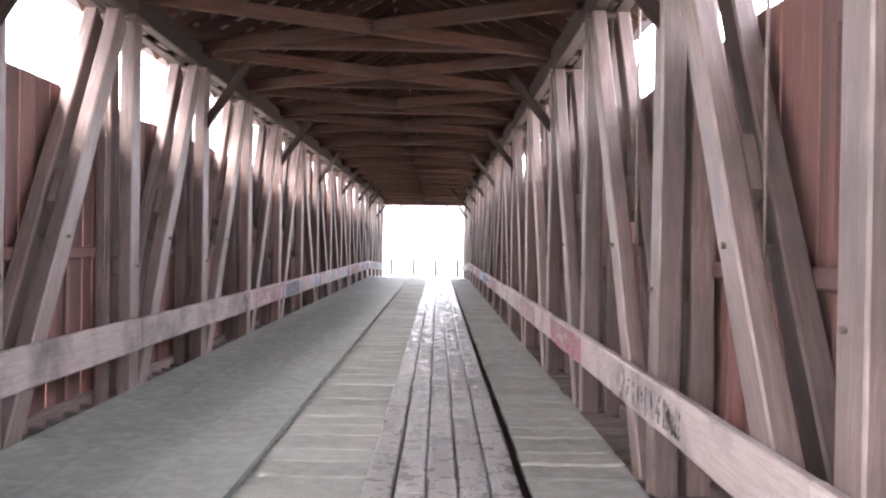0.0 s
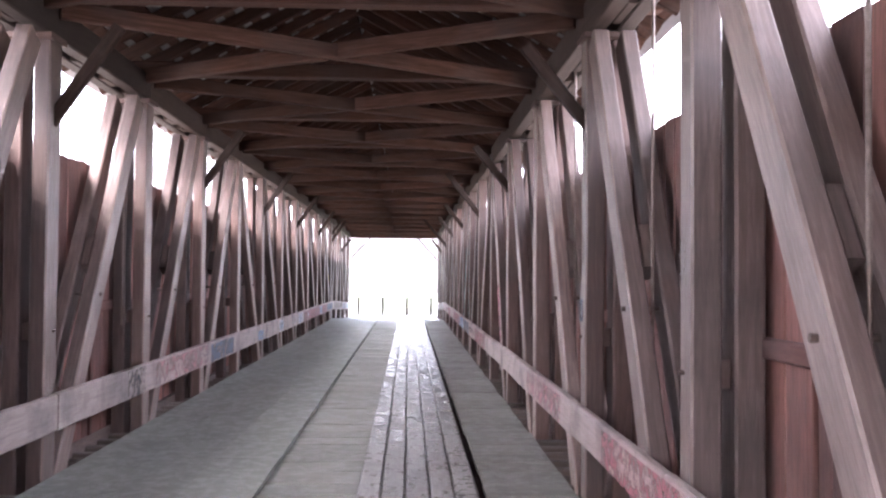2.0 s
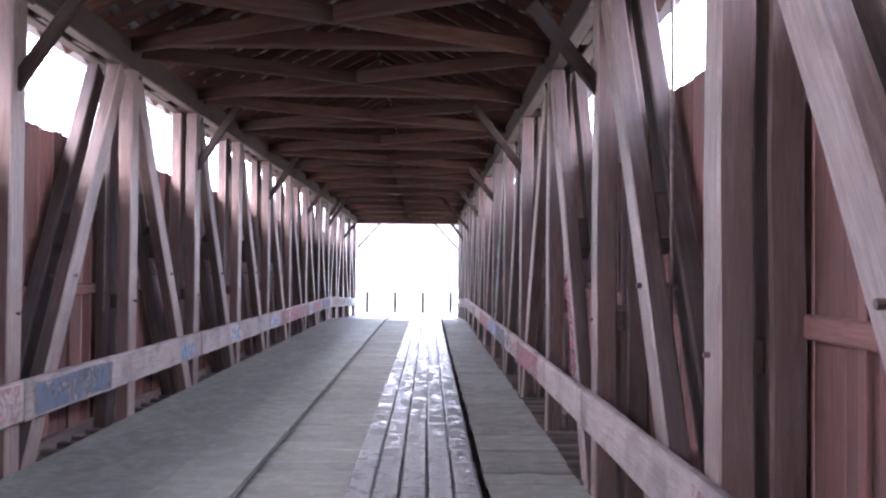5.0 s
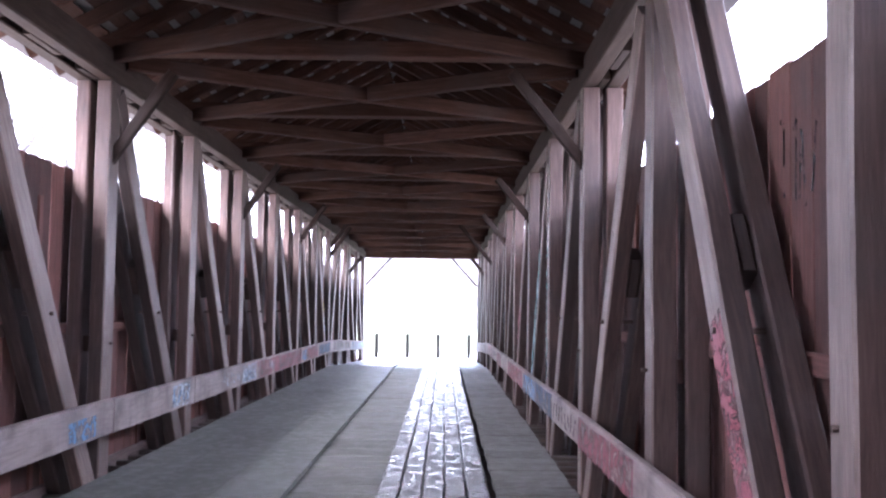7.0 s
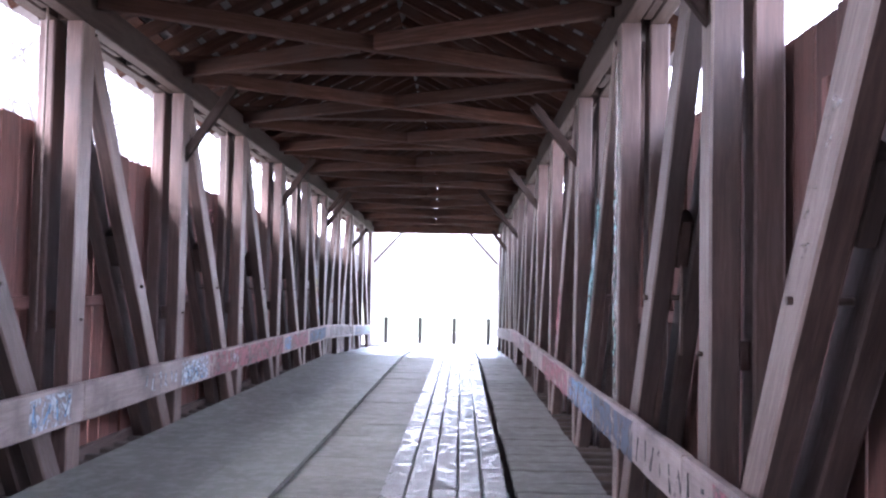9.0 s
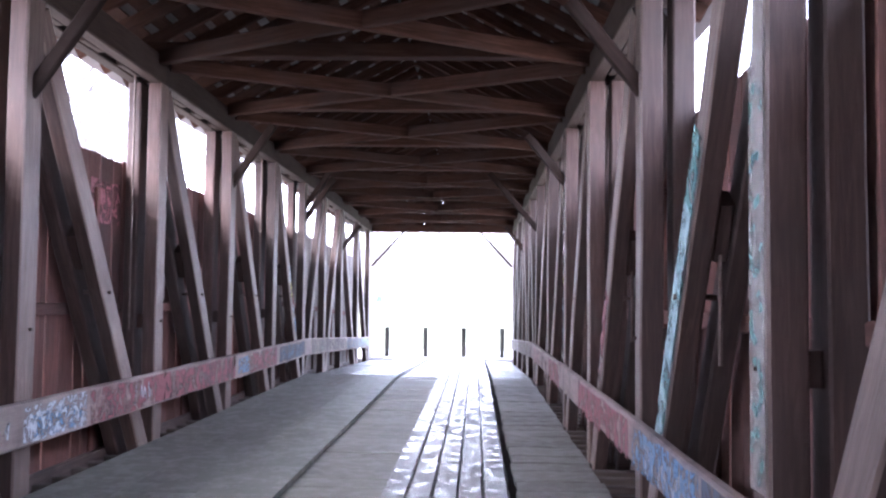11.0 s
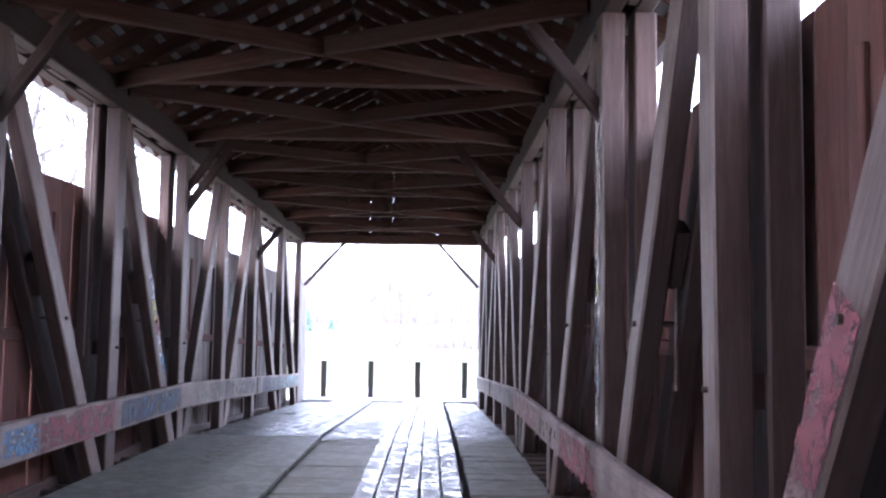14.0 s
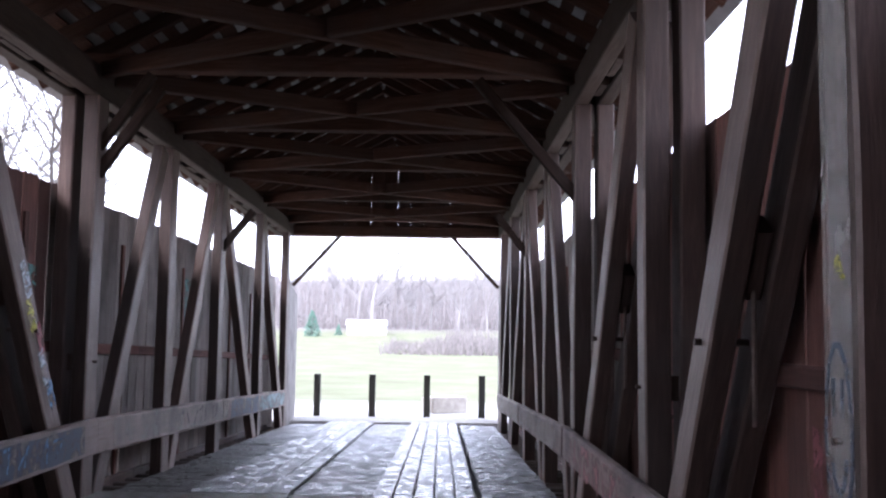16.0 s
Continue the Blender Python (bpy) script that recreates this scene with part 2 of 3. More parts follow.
def under(ob, parent, label=""):
    ob.parent = parent
    ob.matrix_parent_inverse = parent.matrix_world.inverted() if parent.type == "EMPTY" else Matrix.Identity(4)
    if label:
        ob["label"] = label
    return ob


def part(name, bm, material, parent, label=""):
    me = bpy.data.meshes.new(name)
    bm.to_mesh(me)
    bm.free()
    me.materials.append(material)
    ob = new(name, me)
    return under(ob, parent, label)


CACHE = {}


def timber_mesh(length, w, d, material, wob, variant, segs, worn=None):
    """A sawn timber along x with eased edges and slightly uneven faces."""
    key = (round(length, 3), round(w, 3), round(d, 3), material.name, wob, variant, worn)
    if key in CACHE:
        return CACHE[key]
    r = random.Random(str(key))
    c = 0.0015 if material is WOOD_DUST else min(0.012, w * 0.18, d * 0.18)
    hw, hd = w / 2, d / 2
    ring = [(-hw + c, -hd), (hw - c, -hd), (hw, -hd + c), (hw, hd - c), (hw - c, hd), (-hw + c, hd), (-hw, hd - c), (-hw, -hd + c)]
    verts, faces = [], []
    for k in range(segs + 1):
        x = length * (k / segs - 0.5)
        oy, oz = (r.uniform(-wob, wob) for _ in range(2))
        if k in (0, segs):
            x += r.uniform(-wob, wob) * 0.6
            oy, oz = oy * 0.4, oz * 0.4
        for y, z in ring:
            verts.append((x, y + oy + r.uniform(-wob, wob) * 0.25, z + oz + r.uniform(-wob, wob) * 0.25))
    for k in range(segs):
        for j in range(8):
            a, b = k * 8 + j, k * 8 + (j + 1) % 8
            faces.append((a, a + 8, b + 8, b))
    faces.append(tuple(range(8)))
    faces.append(tuple(range(segs * 8 + 7, segs * 8 - 1, -1)))
    me = bpy.data.meshes.new("timber")
    me.from_pydata(verts, [], faces)
    me.materials.append(material)
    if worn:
        # one broad face, towards the road: traffic wear plus painted-in brightness
        me.materials.append(WOOD_WORN_LIT)
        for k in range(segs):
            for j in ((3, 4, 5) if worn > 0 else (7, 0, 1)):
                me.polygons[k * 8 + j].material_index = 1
    CACHE[key] = me
    return me


def beam(name, parent, a, b, w, d, material, side=(1, 0, 0), label="", wob=0.004, variants=0, segs=3, worn=None):
    """A timber from a to b: w across `side`, d the other way."""
    a, b = Vector(a), Vector(b)
    ax = (b - a).normalized()
    s = Vector(side)
    s = (s - ax * s.dot(ax)).normalized()
    up = ax.cross(s)
    v = rng.randrange(variants) if variants else rng.randrange(10 ** 9)
    me = timber_mesh((b - a).length, w, d, material, wob, v, segs, worn)
    ob = new(name, me)
    m = Matrix((ax, s, up)).transposed().to_4x4()
    m.translation = (a + b) / 2
    under(ob, parent, label)
    ob.matrix_basis = m
    return ob


def rod(name, parent, a, b, r, material, sides=8, label=""):
    a, b = Vector(a), Vector(b)
    bm = bmesh.new()
    bmesh.ops.create_cone(bm, cap_ends=True, segments=sides, radius1=r, radius2=r, depth=(b - a).length)
    q = (b - a).to_track_quat("Z", "Y").to_matrix().to_4x4()
    bmesh.ops.transform(bm, matrix=Matrix.Translation((a + b) / 2) @ q, verts=bm.verts)
    return part(name, bm, material, parent, label)


# ---- ground, with the stream bed under the bridge ----
def build_ground():
    xs = [-2500, -700, -250, -90, -45, -25] + [CX + d for d in (-12, -8, -6, -4, -3, 0, 3, 4, 6, 8, 12)] + [25, 45, 90, 250, 700, 2500]
    ys = [-2500, -500, -120, -50, -30, -18, -12, -6, -3.2, -3.05, 0, 4, 9, 20, 31, 36, 41, 45, 48, 50.15, 50.3, 51, 52, 54, 57, 62, 70, 90, 120, 160, 200, 260, 340, 500, 900, 2500]

    def level(x, y):
        if y < -3.1:
            return -0.06
        if y < 50.2:
            edge = min(1.0, (y + 3.1) / 9.0, (50.2 - y) / 9.0)
            return -0.75 - 3.0 * max(0.0, edge)
        z = -0.36 - 0.2 * max(0.0, min(1.0, (y - 54) / 30))
        if y > 120:
            z += 1.2 * min(1.0, (y - 120) / 45)
        if y > 150:
            hill = min(1.0, (y - 150) / 300)
            z += 26 * hill * hill * (3 - 2 * hill) + 0.03 * x * hill
        return z
    verts = [(x, y, level(x, y)) for y in ys for x in xs]
    n = len(xs)
    faces = [(j * n + i, j * n + i + 1, (j + 1) * n + i + 1, (j + 1) * n + i) for j in range(len(ys) - 1) for i in range(n - 1)]
    me = bpy.data.meshes.new("ground")
    me.from_pydata(verts, [], faces)
    me.materials.append(GROUND)
    tagged(new("ground", me), "pale spring grass field with gravel at the bridge end", "ground", kind="structure")


build_ground()

# ---- trusses: two leaves of posts and diagonals a side ----
trusses, diag_ends = {}, {}
DIAG = {(-1, True): (0.05, -0.52), (-1, False): (-0.33, -0.02), (1, True): (0.1, -0.48), (1, False): (-0.42, 0.0)}   # foot and head, from the posts
for s, nm in ((-1, "truss_left"), (1, "truss_right")):
    fx = CX + s * HALF
    own = LEFT if s < 0 else RIGHT
    tr = thing("truss", (fx, 20.0, -0.4), "weathered brown timber kingpost truss with paired posts and diagonals", "truss", "bridge trusses", "structure")
    trusses[s] = tr
    leaves = [fx + s * 0.065, fx + s * 0.275]
    for li, lx in enumerate(leaves):
        for i, y in enumerate(own):
            if li and y > PIER + 0.5:
                continue            # the end span has single timbers
            w = POST_D[s] + rng.uniform(-0.02, 0.02)
            jit = rng.uniform(-0.004, 0.004) + s * (POST_W[s] - 0.13) / 2
            yp = y + POST_Y[s]
            # paler near the entrance, darker far in: the light level is in the colour
            beam("post", tr, (lx + jit, yp, -0.42 + sag(y)), (lx + jit + rng.uniform(-0.006, 0.006), yp, 3.52 + dip(y)), w, POST_W[s], WOOD_DIAG if y < 10 else WOOD_POST if y < PIER - 3 else WOOD_SHADED, (0, 1, 0), segs=5, wob=0.006, worn=s if li == 0 else None)
        for i in range(len(own) - 1):
            y0, y1 = own[i], own[i + 1]
            if li and y0 > PIER - 0.5:
                continue
            far = i in FAR_LEAN
            d = rng.uniform(0.2, 0.24)
            foot, head = DIAG[s, far]
            a, b = ((lx, y0 + foot, -0.18 + sag(y0)), (lx, y1 + head, 3.44 + dip(y1))) if far else ((lx, y0 + head, 3.44 + dip(y0)), (lx, y1 + foot, -0.18 + sag(y1)))
            diag_ends[s, i] = (Vector(a), Vector(b)) if far else (Vector(b), Vector(a))
            # from 13 m on, the interior's shade is put into the diagonals' colour
            beam("diagonal", tr, a, b, d, 0.12, WOOD_DIAG if y0 < 13 else WOOD_SHADED, (0, 1, 0), segs=5, wob=0.006, worn=(s if far else -s) if li == 0 else None)
        for k in range(0, len(own) - 1, 2):
            ya, yb = own[k] - 0.125, own[min(k + 2, len(own) - 1)] - 0.125
            if k == 0:
                ya = END0
            if k >= len(own) - 3:
                yb = END1 - 0.1
            beam("top_chord", tr, (lx, ya + 0.004, 3.66 + dip(ya)), (lx, yb - 0.004, 3.66 + dip(yb)), 0.13, 0.27, WOOD_CHORD, (1, 0, 0), segs=4)
            beam("bottom_chord", tr, (lx, ya + 0.004, -0.29 + sag(ya)), (lx, yb - 0.004, -0.29 + sag(yb)), 0.112, 0.3, WOOD_RAIL, (1, 0, 0), segs=4)
    gx = fx + s * 0.17
    for i, y in enumerate(own):
        # cap under the chord, spacer block and through bolt
        if y < 20:
            beam("cap", tr, (fx - s * 0.03, y + POST_Y[s] - 0.015, 3.5 + dip(y)), (fx + s * 0.37, y + POST_Y[s] - 0.015, 3.5 + dip(y)), 0.34, 0.05, WOOD_POST, (0, 1, 0), segs=2)
        if y > PIER + 0.5:
            continue
        zb = 1.18 + sag(y) * 0.7
        beam("spacer_block", tr, (gx, y + POST_Y[s], zb - 0.07), (gx, y + POST_Y[s], zb + 0.07), 0.08, 0.12, WOOD_POST, (1, 0, 0), segs=1)
        rod("bolt", tr, (fx - s * 0.025, y + POST_Y[s] + 0.025, zb), (fx + s * 0.36, y + POST_Y[s] + 0.025, zb), 0.012, IRON)
    # packing blocks in the slot between the leaves of the top chord
    yk = END0 + 0.3
    while yk < END1 - 0.7:
        n = rng.uniform(0.35, 0.6)
        beam("packing_block", tr, (gx, yk, 3.655 + dip(yk)), (gx, yk + n, 3.655 + dip(yk + n)), 0.078, 0.25, WOOD_CHORD, (1, 0, 0), segs=1)
        yk += n + rng.uniform(0.25, 0.45)
    for i in range(len(own) - 1):
        far = i in FAR_LEAN
        y0, y1 = own[i], own[i + 1] - 0.25
        lo, hi = diag_ends[s, i]
        if y0 > PIER - 0.5:
            continue
        dv = (hi - lo).normalized() * 0.16
        c = lo.lerp(hi, 0.55)
        c.x = gx
        beam("spacer_block", tr, c - dv, c + dv, 0.08, 0.17, WOOD_DIAG if y0 < 13 else WOOD_SHADED, (1, 0, 0), segs=1)
        q = lo.lerp(hi, 0.45)
        rod("bolt", tr, (fx - s * 0.02, q.y, q.z), (fx + s * 0.355, q.y, q.z), 0.016, IRON)
        yr = y0 + 0.42 * (y1 - y0) if s > 0 else y1 - 0.25
        if (s > 0 and i not in (7, 8)) or (s < 0 and i % 2):
            rod("tie_rod", tr, (gx, yr, 1.1 + sag(yr)), (gx, yr, 3.75 + dip(yr)), 0.011, IRON)

# ---- side walls: vertical boards on rails, open above the sill ----
for s, nm in ((-1, "wall_left"), (1, "wall_right")):
    fx = CX + s * HALF
    own = LEFT if s < 0 else RIGHT
    wall = thing(nm, (fx + s * 0.41, 20, -0.4), "brown vertical board siding with an open strip below the eave", "wall", kind="structure")
    for i in range(len(own) - 1):
        ya, yb = own[i] - 0.13, own[i + 1] - 0.13
        beam("girt", wall, (fx + s * 0.372, ya, 1.31 + sag(ya)), (fx + s * 0.372, yb - 0.005, 1.31 + sag(yb)), 0.058, 0.1, WOOD_SIDING, (1, 0, 0), segs=2)
        beam("base_board", wall, (fx + s * 0.37, ya, -0.05 + sag(ya)), (fx + s * 0.37, yb - 0.005, -0.05 + sag(yb)), 0.056, 0.12, WOOD_DIAG, (1, 0, 0), segs=2)
    y = END0
    k = 0
    while y < END1:
        bw = (0.24, 0.27, 0.3)[k % 3] if k % 7 else 0.21
        ym = y + bw / 2
        top = (2.74 if s < 0 else 2.71) + dip(ym) * 1.3 + rng.uniform(-0.012, 0.012)
        ob = beam("board", wall, (fx + s * 0.415, ym, -0.72), (fx + s * 0.415, ym, 2.7), bw - 0.012, 0.024, WOOD_SIDING if ym < PIER - 0.3 else WOOD_SIDING_GREY, (0, 1, 0), variants=3, segs=2, wob=0.003)
        ob.matrix_basis = Matrix.Translation((rng.uniform(-0.003, 0.003), 0, top - 2.7)) @ ob.matrix_basis
        y += bw
        k += 1
    k = 0
    for i in range(len(own) - 1):
        for f in (0.3, 0.72):
            ym = own[i] + (own[i + 1] - own[i]) * f
            beam("batten", wall, (fx + s * 0.388, ym, -0.5 + sag(ym)), (fx + s * 0.388, ym, 2.42 + sag(ym)), 0.07, 0.026, WOOD_SIDING, (0, 1, 0), segs=2)
    # bleached boards that close the end bay
    for j in range(8):
        ym = 49.62 + j * 0.22
        beam("end_board", wall, (fx + s * (0.02 + 0.012 * j), ym, -0.7), (fx + s * (0.02 + 0.012 * j), ym, 2.45 - 0.03 * j), 0.212, 0.026, WOOD_END, (0, 1, 0), segs=3, label="bleached weathered board")

# ---- roof ----
roof = thing("roof", (CX, 20, 3.8), "dark timber gable roof with cross bracing and open slats", "roof", kind="structure")
EAVE, RIDGE, RUN = 3.76, 5.25, 2.85
for i, y in enumerate(POSTS):
    yy = y - 0.125
    zt = 3.86 + dip(y)
    beam("tie_beam", roof, (CX - 2.75, yy, zt), (CX + 2.75, yy, zt), 0.17, 0.15, WOOD_ROOF, (0, 1, 0), segs=4)
for i in range(len(POSTS) - 1):
    ya, yb = POSTS[i] + 0.02, POSTS[i + 1] - 0.27
    za, zb = 3.76 + dip(ya), 3.76 + dip(yb)
    beam("cross_brace", roof, (CX - 2.08, ya, za), (CX + 2.08, yb, zb), 0.15, 0.085, WOOD_ROOF, (0, 0, 1), segs=4)
    cy = (ya + yb) / 2
    dy = (yb - ya)
    for x0, x1 in ((-2.08, -0.07), (0.07, 2.08)):
        p = lambda x: (CX + x, cy - dy * x / 4.16, (za + zb) / 2)
        beam("cross_brace", roof, p(x0), p(x1), 0.15, 0.085, WOOD_ROOF, (0, 0, 1), segs=3)
yr = END0 + 0.15
while yr < END1 + 0.3:
    for s in (-1, 1):
        beam("rafter", roof, (CX + s * RUN, yr, EAVE + dip(yr)), (CX + s * 0.02, yr, RIDGE + dip(yr)), 0.06, 0.14, WOOD_ROOF, (0, 1, 0), variants=4, segs=2)
    yr += 0.62
nsl = 14
for s in (-1, 1):
    dirv = Vector((-s * (RUN - 0.02), 0, RIDGE - EAVE)).normalized()
    nrm = Vector((s * (RIDGE - EAVE), 0, RUN - 0.02)).normalized()
    L = math.hypot(RUN, RIDGE - EAVE)
    for j in range(nsl):
        base = Vector((CX + s * RUN, 0, EAVE)) + dirv * (0.06 + j * (L - 0.12) / (nsl - 1)) + nrm * 0.086
        for ya, yb in ((END0 - 0.3, 7.0), (7.005, 22.0), (22.005, PIER), (PIER + 0.005, END1 + 0.35)):
            a = Vector((0, ya, dip(ya))) + base
            b = Vector((0, yb, dip(yb))) + base
            beam("roof_slat", roof, a, b, 0.142 + rng.uniform(-0.03, 0.03), 0.024, WOOD_ROOF, dirv, segs=6)
    bm = bmesh.new()
    n = 60
    for k in range(n + 1):
        y = END0 - 0.4 + (END1 + 0.8 - END0) * k / n
        for dist, h in ((-0.12, 0.105), (L + 0.08, 0.105), (L + 0.08, 0.112), (-0.12, 0.112)):
            p = Vector((CX + s * RUN, y, EAVE + dip(y))) + dirv * dist + nrm * (h + (0.004 if k % 2 else 0))
            bm.verts.new(p)
    bm.verts.ensure_lookup_table()
    for k in range(n):
        for q in range(4):
            a, b = k * 4 + q, k * 4 + (q + 1) % 4
            bm.faces.new([bm.verts[v] for v in (a, b, b + 4, a + 4)])
    bm.faces.new([bm.verts[v] for v in range(4)])
    bm.faces.new([bm.verts[n * 4 + v] for v in range(4)])
    bmesh.ops.recalc_face_normals(bm, faces=bm.faces)
    part("roof_sheet", bm, ROOF_METAL, roof, "pale sheet metal roofing")
beam('ridge_cap', roof, (CX, END0 - 0.4, RIDGE + 0.17), (CX, PIER, RIDGE + 0.17), 0.4, 0.03, ROOF_METAL, (1, 0, 0), segs=6)
beam('ridge_cap', roof, (CX, PIER + 0.005, RIDGE + 0.17), (CX, END1 + 0.4, RIDGE + 0.17 + dip(END1)), 0.4, 0.03, ROOF_METAL, (1, 0, 0), segs=4)
# gable boards at both ends
for ye in (END0 + 0.02, END1 + 0.05):
    for k in range(20):
        x = CX - 2.6 + k * 0.274
        h = RIDGE + 0.1 - abs(x - CX) * (RIDGE - EAVE) / RUN + dip(ye)
        lo = 3.42
        if h - lo > 0.1:
            beam("gable_board", roof, (x, ye, lo), (x, ye, h), 0.273, 0.024, WOOD_ROOF, (1, 0, 0), segs=1, label="")
# knee braces
HEADS = {9: (0.62, 3.66, 0.0), 15: (0.85, 3.74, -0.12), 17: (0.4, 3.18, -0.2)}    # reach, height of the head, drop
for i in BRACED[:-1]:
    for s in (-1, 1):
        y = (LEFT if s < 0 else RIGHT)[i] + POST_Y[s]
        fx = CX + s * HALF
        zt = dip(y)
        reach, top, drop = HEADS.get(i, (0.46, 3.44, 0.0)) if s > 0 or i == 17 else (0.5, 3.62, 0.0)
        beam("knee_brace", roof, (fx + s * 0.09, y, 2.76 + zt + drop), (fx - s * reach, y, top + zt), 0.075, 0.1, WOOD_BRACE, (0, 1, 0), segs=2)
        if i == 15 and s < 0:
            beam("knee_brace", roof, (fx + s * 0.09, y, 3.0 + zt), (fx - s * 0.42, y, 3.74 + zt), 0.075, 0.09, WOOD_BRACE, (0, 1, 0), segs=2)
for s in (-1, 1):
    fx = CX + s * HALF
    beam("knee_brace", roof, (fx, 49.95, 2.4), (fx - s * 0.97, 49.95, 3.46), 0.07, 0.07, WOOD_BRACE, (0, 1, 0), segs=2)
beam("portal_beam", roof, (CX - 2.5, 49.95, 3.53), (CX + 2.5, 49.95, 3.53), 0.14, 0.2, WOOD_ROOF, (0, 1, 0), segs=4)

# ---- guard rails ----
RAIL = {-1: (-2.79, 0.39, 0.69), 1: (1.245, 0.39, 0.67)}
for s in (-1, 1):
    rx, z0, z1 = RAIL[s]
    rail = thing("guard_rail", (rx, 20, 0.5), "scuffed plank guard rail with graffiti, bolted to the truss posts", "railing", "guard rails", "structure")
    cuts = [POSTS[0] - 0.1] + [(LEFT if s < 0 else RIGHT)[k] - 0.1 for k in (2, 4, 5, 7, 9, 10, 12, 13, 15, 17)] + [48.95]
    for a, b in zip(cuts, cuts[1:]):
        h = z1 - z0 + rng.uniform(-0.015, 0.015)
        zm = (z0 + z1) / 2
        beam("rail_plank", rail, (rx + s * 0.035, a + 0.003, zm + sag(a)), (rx + s * 0.035 + s * rng.uniform(0, 0.012), b - 0.003, zm + sag(b)), h, 0.062, WOOD_RAIL, (0, 0, 1), segs=6, wob=0.004)

# ---- floor ----
floor = thing("floor", (CX, 20, 0), "grey worn plank bridge deck with two raised runner strips", "floor", kind="structure")
yj = END0 + 0.1
while yj < END1 - 0.1:
    beam("joist", floor, (CX - 2.5, yj, -0.165 + sag(yj)), (CX + 2.5, yj, -0.165 + sag(yj)), 0.1, 0.2, WOOD_JOIST, (0, 1, 0), variants=4, segs=2)
    yj += 0.36
RUNNERS = ((-2.82, -1.14, WOOD_DUST, 0.045, 3, END0, PIER), (-2.06, -1.16, WOOD_BARE, 0.045, 4, PIER, END1), (-0.41, 0.5, WOOD_RUNNER, 0.05, 5, END0, END1))
for x0, x1, mat, th, n, ya, yz in RUNNERS:
    w = (x1 - x0) / n
    for k in range(n):
        x = x0 + w * (k + 0.5)
        y = ya + 0.3 + rng.uniform(0, 3)
        start = ya + 0.02
        while start < yz - 0.1:
            stop = min(y, yz - 0.02)
            if start < PIER < stop:
                stop = PIER
            g = 0.014 if mat is WOOD_RUNNER else 0.002
            lift = rng.uniform(-0.003, 0.003) if mat is WOOD_RUNNER else 0.0
            beam("runner_plank", floor, (x + rng.uniform(-0.003, 0.003), start + 0.004, th / 2 + 0.002 + lift + sag(start)), (x + rng.uniform(-0.003, 0.003), stop - 0.004, th / 2 + 0.002 + lift + sag(stop)), w - g, th, mat, (1, 0, 0), segs=3, wob=0.003)
            start = stop
            y = start + (1.5, 2.1, 2.7, 1.1)[rng.randrange(4)] * (1 if mat is WOOD_RUNNER else 3.2)
y = END0
k = 0
while y < END1 - 0.1:
    w = (0.42, 0.36, 0.48)[k % 3] * (1 if y < PIER else 0.55)
    lift = Matrix.Translation((0, 0, sag(y + w / 2) + rng.uniform(-0.004, 0.003)))
    for xa, xb in ((KERB_L, 0.505), (0.57, KERB_R)):
        ob = beam("floor_plank", floor, (xa, y + w / 2, -0.03), (xb, y + w / 2, -0.03), w - (0.005 if k % 3 else 0.03 if xa < 0 else 0.075), 0.06, WOOD_FLOOR if y < PIER else WOOD_BARE, (0, 1, 0), variants=5, segs=7, wob=0.005 if y < PIER else 0.009)
        ob.matrix_basis = lift @ Matrix.Translation((rng.uniform(-0.012, 0.012), 0, 0)) @ ob.matrix_basis @ Matrix.Rotation(math.radians(rng.uniform(-0.5, 0.5) * (1 if y < PIER else 2.2)), 4, 'X')
    y += w
    k += 1

# near-black strip added below the open joint beside the runner, as its shade
for a, b in ((END0 + 0.05, PIER), (PIER + 0.005, END1 - 0.1)):
    beam("stringer", floor, (0.54, a, -0.062 + sag(a)), (0.54, b, -0.062 + sag(b)), 0.1, 0.05, WOOD_BRACE, (1, 0, 0), segs=6, wob=0.002)

# ---- stone abutments and pier ----
def masonry(name, y0, y1, z0, z1, label):
    ab = thing(name, (CX, (y0 + y1) / 2, z0), label, "abutment", kind="structure")
    z = z0
    row = 0
    while z < z1 - 0.05:
        h = min(0.4, z1 - z)
        x = CX - 3.2 + (0.4 if row % 2 else 0)
        while x < CX + 3.0:
            beam("stone", ab, (x + 0.005, (y0 + y1) / 2, z + h / 2), (x + 0.795, (y0 + y1) / 2, z + h / 2), y1 - y0, h - 0.012, STONE, (0, 1, 0), variants=4, segs=1, wob=0.01)
            x += 0.8
        z += h
        row += 1
    return ab


masonry("abutment", END0 - 0.3, END0 + 1.0, -3.0, -0.72, "cut stone abutment under the bridge end")
masonry("abutment", END1 - 1.2, END1 + 0.0, -3.0, -1.12, "cut stone abutment under the bridge end")
masonry("pier", PIER - 0.7, PIER + 0.5, -4.0, -0.72, "cut stone pier in the stream")

# ---- beyond the far end: bollards, block, field, trees, house ----
for k in range(4):
    x = -2.52 + k * 1.2
    bo = thing("bollard", (x, 51.6, -0.5), "dark square timber bollard set in the gravel", "bollard", "bollards across the road")
    beam("post", bo, (x, 51.6, -0.6), (x, 51.6, 0.55), 0.14, 0.14, WOOD_BOLLARD, (1, 0, 0), segs=3)

blk = thing("concrete_block", (0.27, 53.0, -0.38), "low pale tan concrete block on the gravel", "concrete block")
bm = bmesh.new()
bmesh.ops.create_cube(bm, size=1, matrix=Matrix.Translation((0.27, 53.0, -0.19)) @ Matrix.Rotation(0.45, 4, "Z") @ Matrix.Diagonal((0.9, 0.6, 0.38, 1)))
